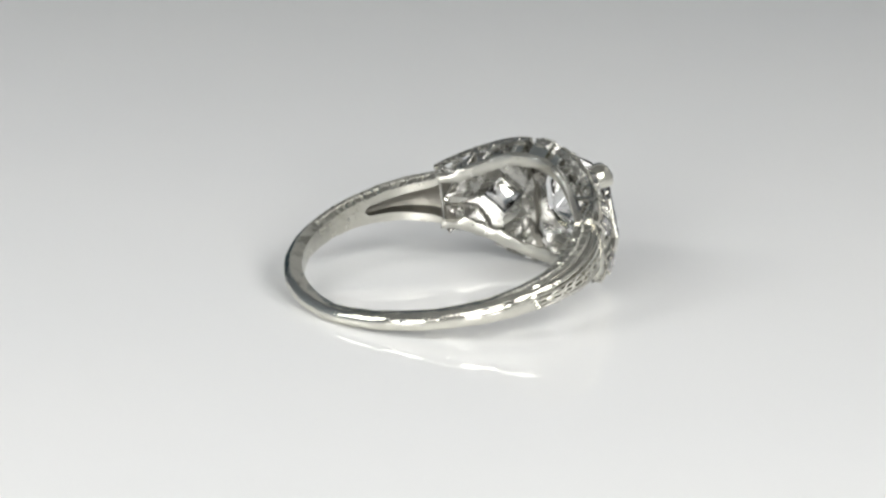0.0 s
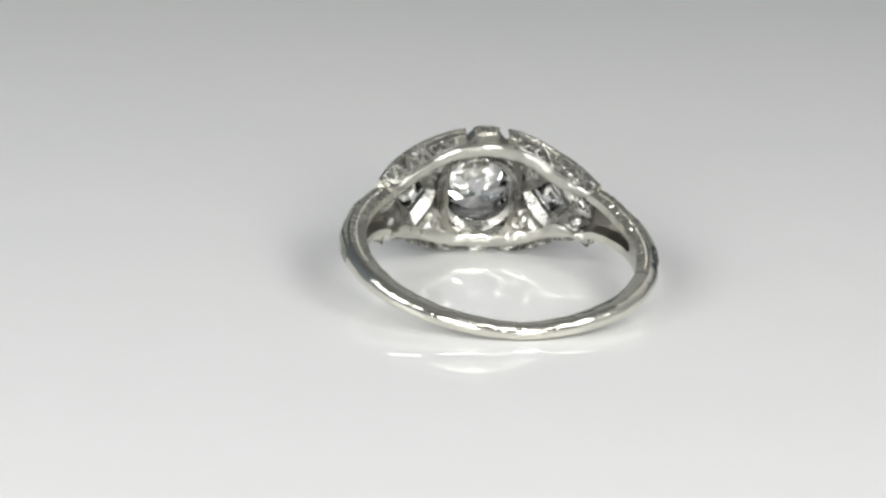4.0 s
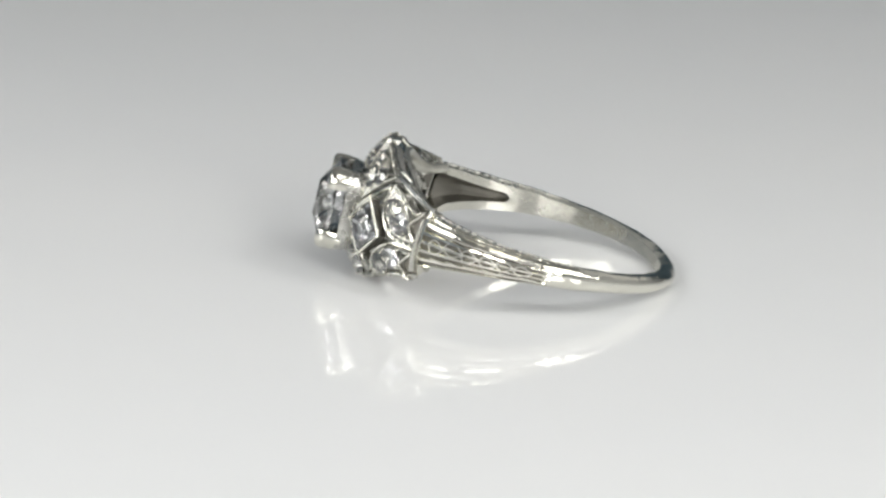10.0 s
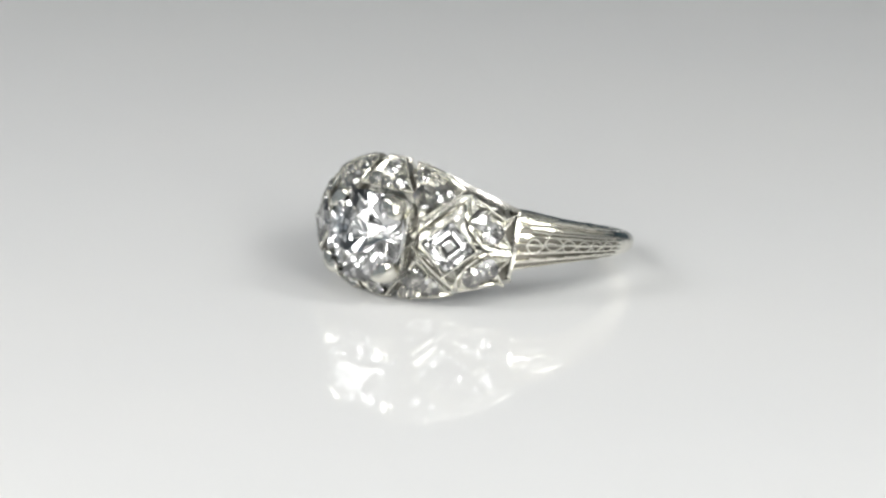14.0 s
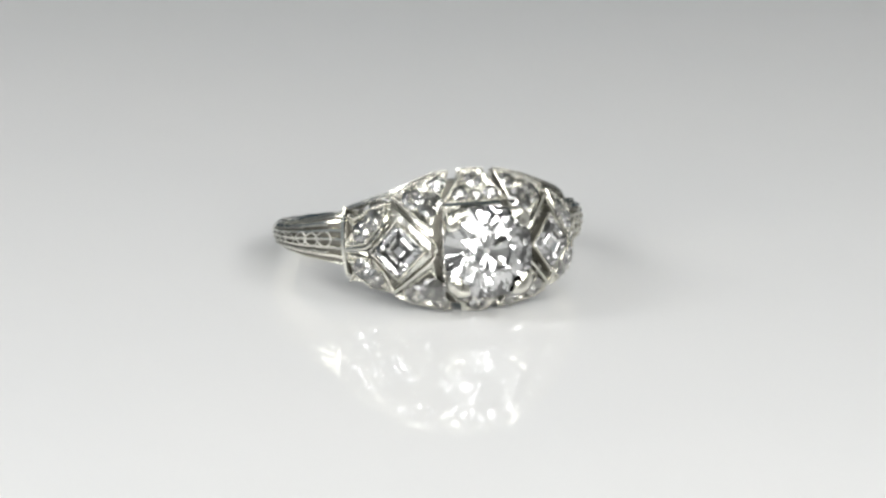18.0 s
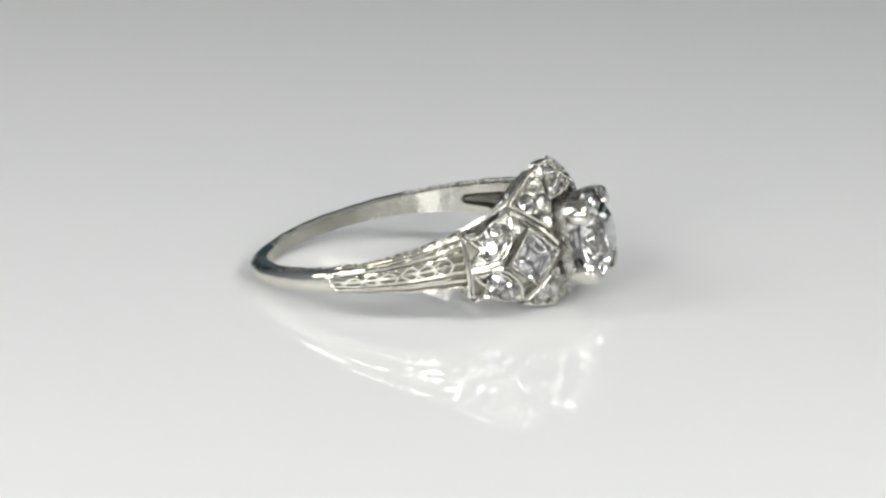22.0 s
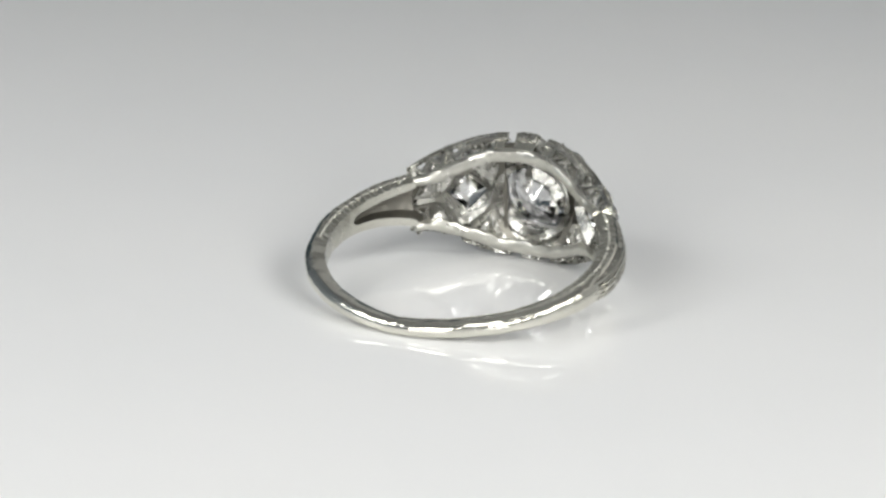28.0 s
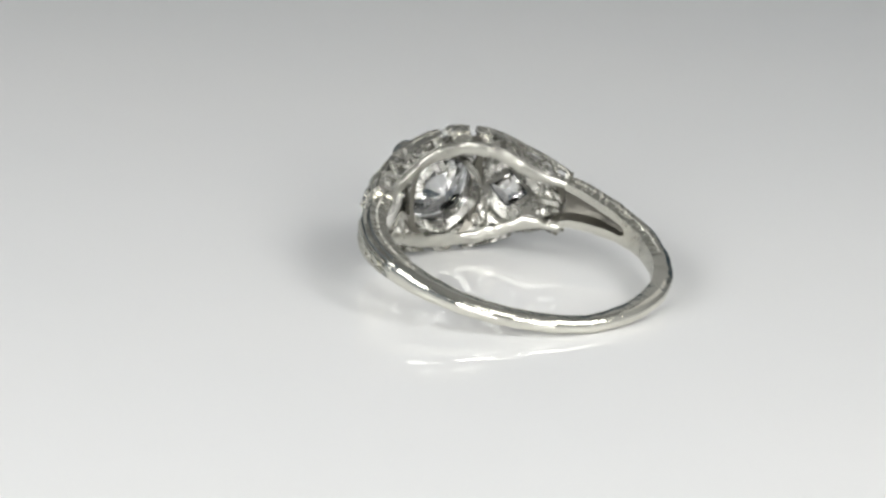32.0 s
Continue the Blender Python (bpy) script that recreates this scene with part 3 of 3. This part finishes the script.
def build_gap_shade(root):
    """Dark sunk strips between the crown plates and the leaf plates: gap shade put into colour."""
    for side in (1, -1):
        for e in (1, -1):
            st = []
            for p, a in ((6.6, 3.55), (7.6, 3.35), (9.3, 3.0), (11.9, 2.4), (13.6, 1.8)):
                st.append([dome(side * (p - 1.8), e * a, -0.5), dome(side * (p + 1.8), e * a, -0.5), dome(side * (p + 1.8), e * a, -0.75), dome(side * (p - 1.8), e * a, -0.75)])
            part("groove", band(st), TARNISH_SHADE, root, "dark strip between two plates, gap shade in its colour")
            # Backing added behind the notch, its shade put into the dark colour.
            floor = [[dome(side * p, e * a, up) for p, up in ((41.5, -0.42), (46.4, -0.42), (46.4, -0.55), (41.5, -0.55))] for a in (0.25, 0.8, 1.4, 1.95)]
            part("notch_backing", band(floor), TARNISH_SHADE, root, "dark backing in the fishtail notch, shade in its colour")


def build_hallmark(root):
    for k, (p, w, h) in enumerate(((-88.0, 0.12, 0.30), (-89.6, 0.10, 0.34), (-91.6, 0.16, 0.26))):
        up = shank_lift(p)
        d = math.degrees(w / 8.0)
        st = [[at(p + x, up + y, R_IN + z) for x, y, z in ((-d / 2, yy, -0.012), (d / 2, yy, -0.012), (d / 2, yy, 0.03), (-d / 2, yy, 0.03))] for yy in (-h / 2, h / 2)]
        part("hallmark", band(st), RAW, root, "small worn stamped mark")


def build_centre(root):
    """The square basket with four broad corner prongs round a large old-cut diamond."""
    girdle, half = 11.6, 2.62
    angles = [2 * math.pi * k / 64 for k in range(64)]

    def square(t, h, power):
        c, d = abs(math.cos(t)), abs(math.sin(t))
        r = h / (c ** power + d ** power) ** (1 / power)
        return r * math.cos(t), r * math.sin(t)
    box = []
    for t in angles:
        st = []
        for h, y, power in ((2.30, 9.6, 5), (2.44, 10.5, 7), (2.48, 10.92, 8), (2.40, 10.97, 7), (2.36, 10.85, 2), (2.26, 10.3, 2), (2.16, 9.7, 2)):
            x, z = square(t, h, power)
            st.append(Vector((x, y, z)))
        box.append(st)
    basket = part("centre_setting", band(box, closed=True), CAST, root, "square basket with four broad corner prongs", 30)
    for sx in (1, -1):
        for sz in (1, -1):
            loops = []
            for y, h, wid, th in ((9.8, 2.15, 0.75, 0.30), (10.6, 2.42, 1.0, 0.30), (11.3, 2.54, 1.2, 0.30), (11.7, 2.55, 1.26, 0.34), (11.95, 2.52, 1.24, 0.46), (12.08, 2.45, 1.16, 0.54), (12.16, 2.33, 1.0, 0.50), (12.18, 2.2, 0.8, 0.40)):
                prof = [(h - 0.08, h - wid), (h - 0.01, h - wid * 0.86), (h, h - wid * 0.66), (h - wid * 0.05, h - wid * 0.44), (h - wid * 0.22, h - wid * 0.22), (h - wid * 0.44, h - wid * 0.05), (h - wid * 0.66, h), (h - wid * 0.86, h - 0.01), (h - wid, h - 0.08)]
                back = [(h - wid * 0.9, h - th), (h - wid * 0.55, h - th - 0.08), (h - th - wid * 0.22, h - th - wid * 0.22), (h - th - 0.08, h - wid * 0.55), (h - th, h - wid * 0.9)]
                loops.append([Vector((sx * a, y, sz * b)) for a, b in prof + back])
            part("prong", band(loops), PLATINUM, basket, "", 40)
    inner = [[Vector((r * math.cos(t), y, r * math.sin(t))) for r, y in ((2.52, 8.9 + 0.55 * abs(math.sin(2 * t))), (2.62, 9.0 + 0.55 * abs(math.sin(2 * t))), (2.5, 9.9), (2.13, 9.75), (2.14, 9.62))] for t in [2 * math.pi * k / 48 for k in range(48)]]
    part("collet", band(inner, closed=True), CAST, basket, "round tapering collet under the stone")
    basket.location = (-0.12 * MM, 0.22 * MM, -0.55 * MM)
    st = part("centre_diamond", round_stone(5.3, 0.42, 0.20, 0.44, 8, 0.52, 0.1, 0.05, 2.5), DIAMOND, basket, "large cushion-shaped old-cut white diamond", 0.0)
    st.matrix_basis = Matrix.Translation((0, girdle * MM, 0)) @ pose(0, 0, 0, -90, 0, 0)


def build_ring():
    root = new("diamond_ring")
    tagged(root, "antique platinum filigree diamond ring lying on its side", "ring")
    build_shank(root)
    build_gallery(root)
    build_plates(root)
    build_square_settings(root)
    build_centre(root)
    build_webs(root)
    build_gap_shade(root)
    build_hallmark(root)
    return root


ring = build_ring()

# ---- how the ring lies on the disc: centre, tilt and lean ----
RING_AT = (1.58, -3.47, 2.21)
TILT, LEAN, HEADING = 11.9, 0.8, 1.2


def ring_pose(t):
    turn = 360.0 / PERIOD * (t - BACK_TIME)
    rest = pose(RING_AT[0] * MM, RING_AT[1] * MM, RING_AT[2] * MM, 0, 0, HEADING) @ pose(0, 0, 0, 0, LEAN, 0) @ pose(0, 0, 0, TILT, 0, 0)
    return pose(0, 0, 0, 0, 0, turn) @ rest


def motions():
    times = [0.5 * k for k in range(65)]
    walk(ring, [(t, ring_pose(t)) for t in times])
    walk(turntable, [(t, pose(0, 0, TOP, 0, 0, 360.0 / PERIOD * (t - BACK_TIME))) for t in times])


motions()
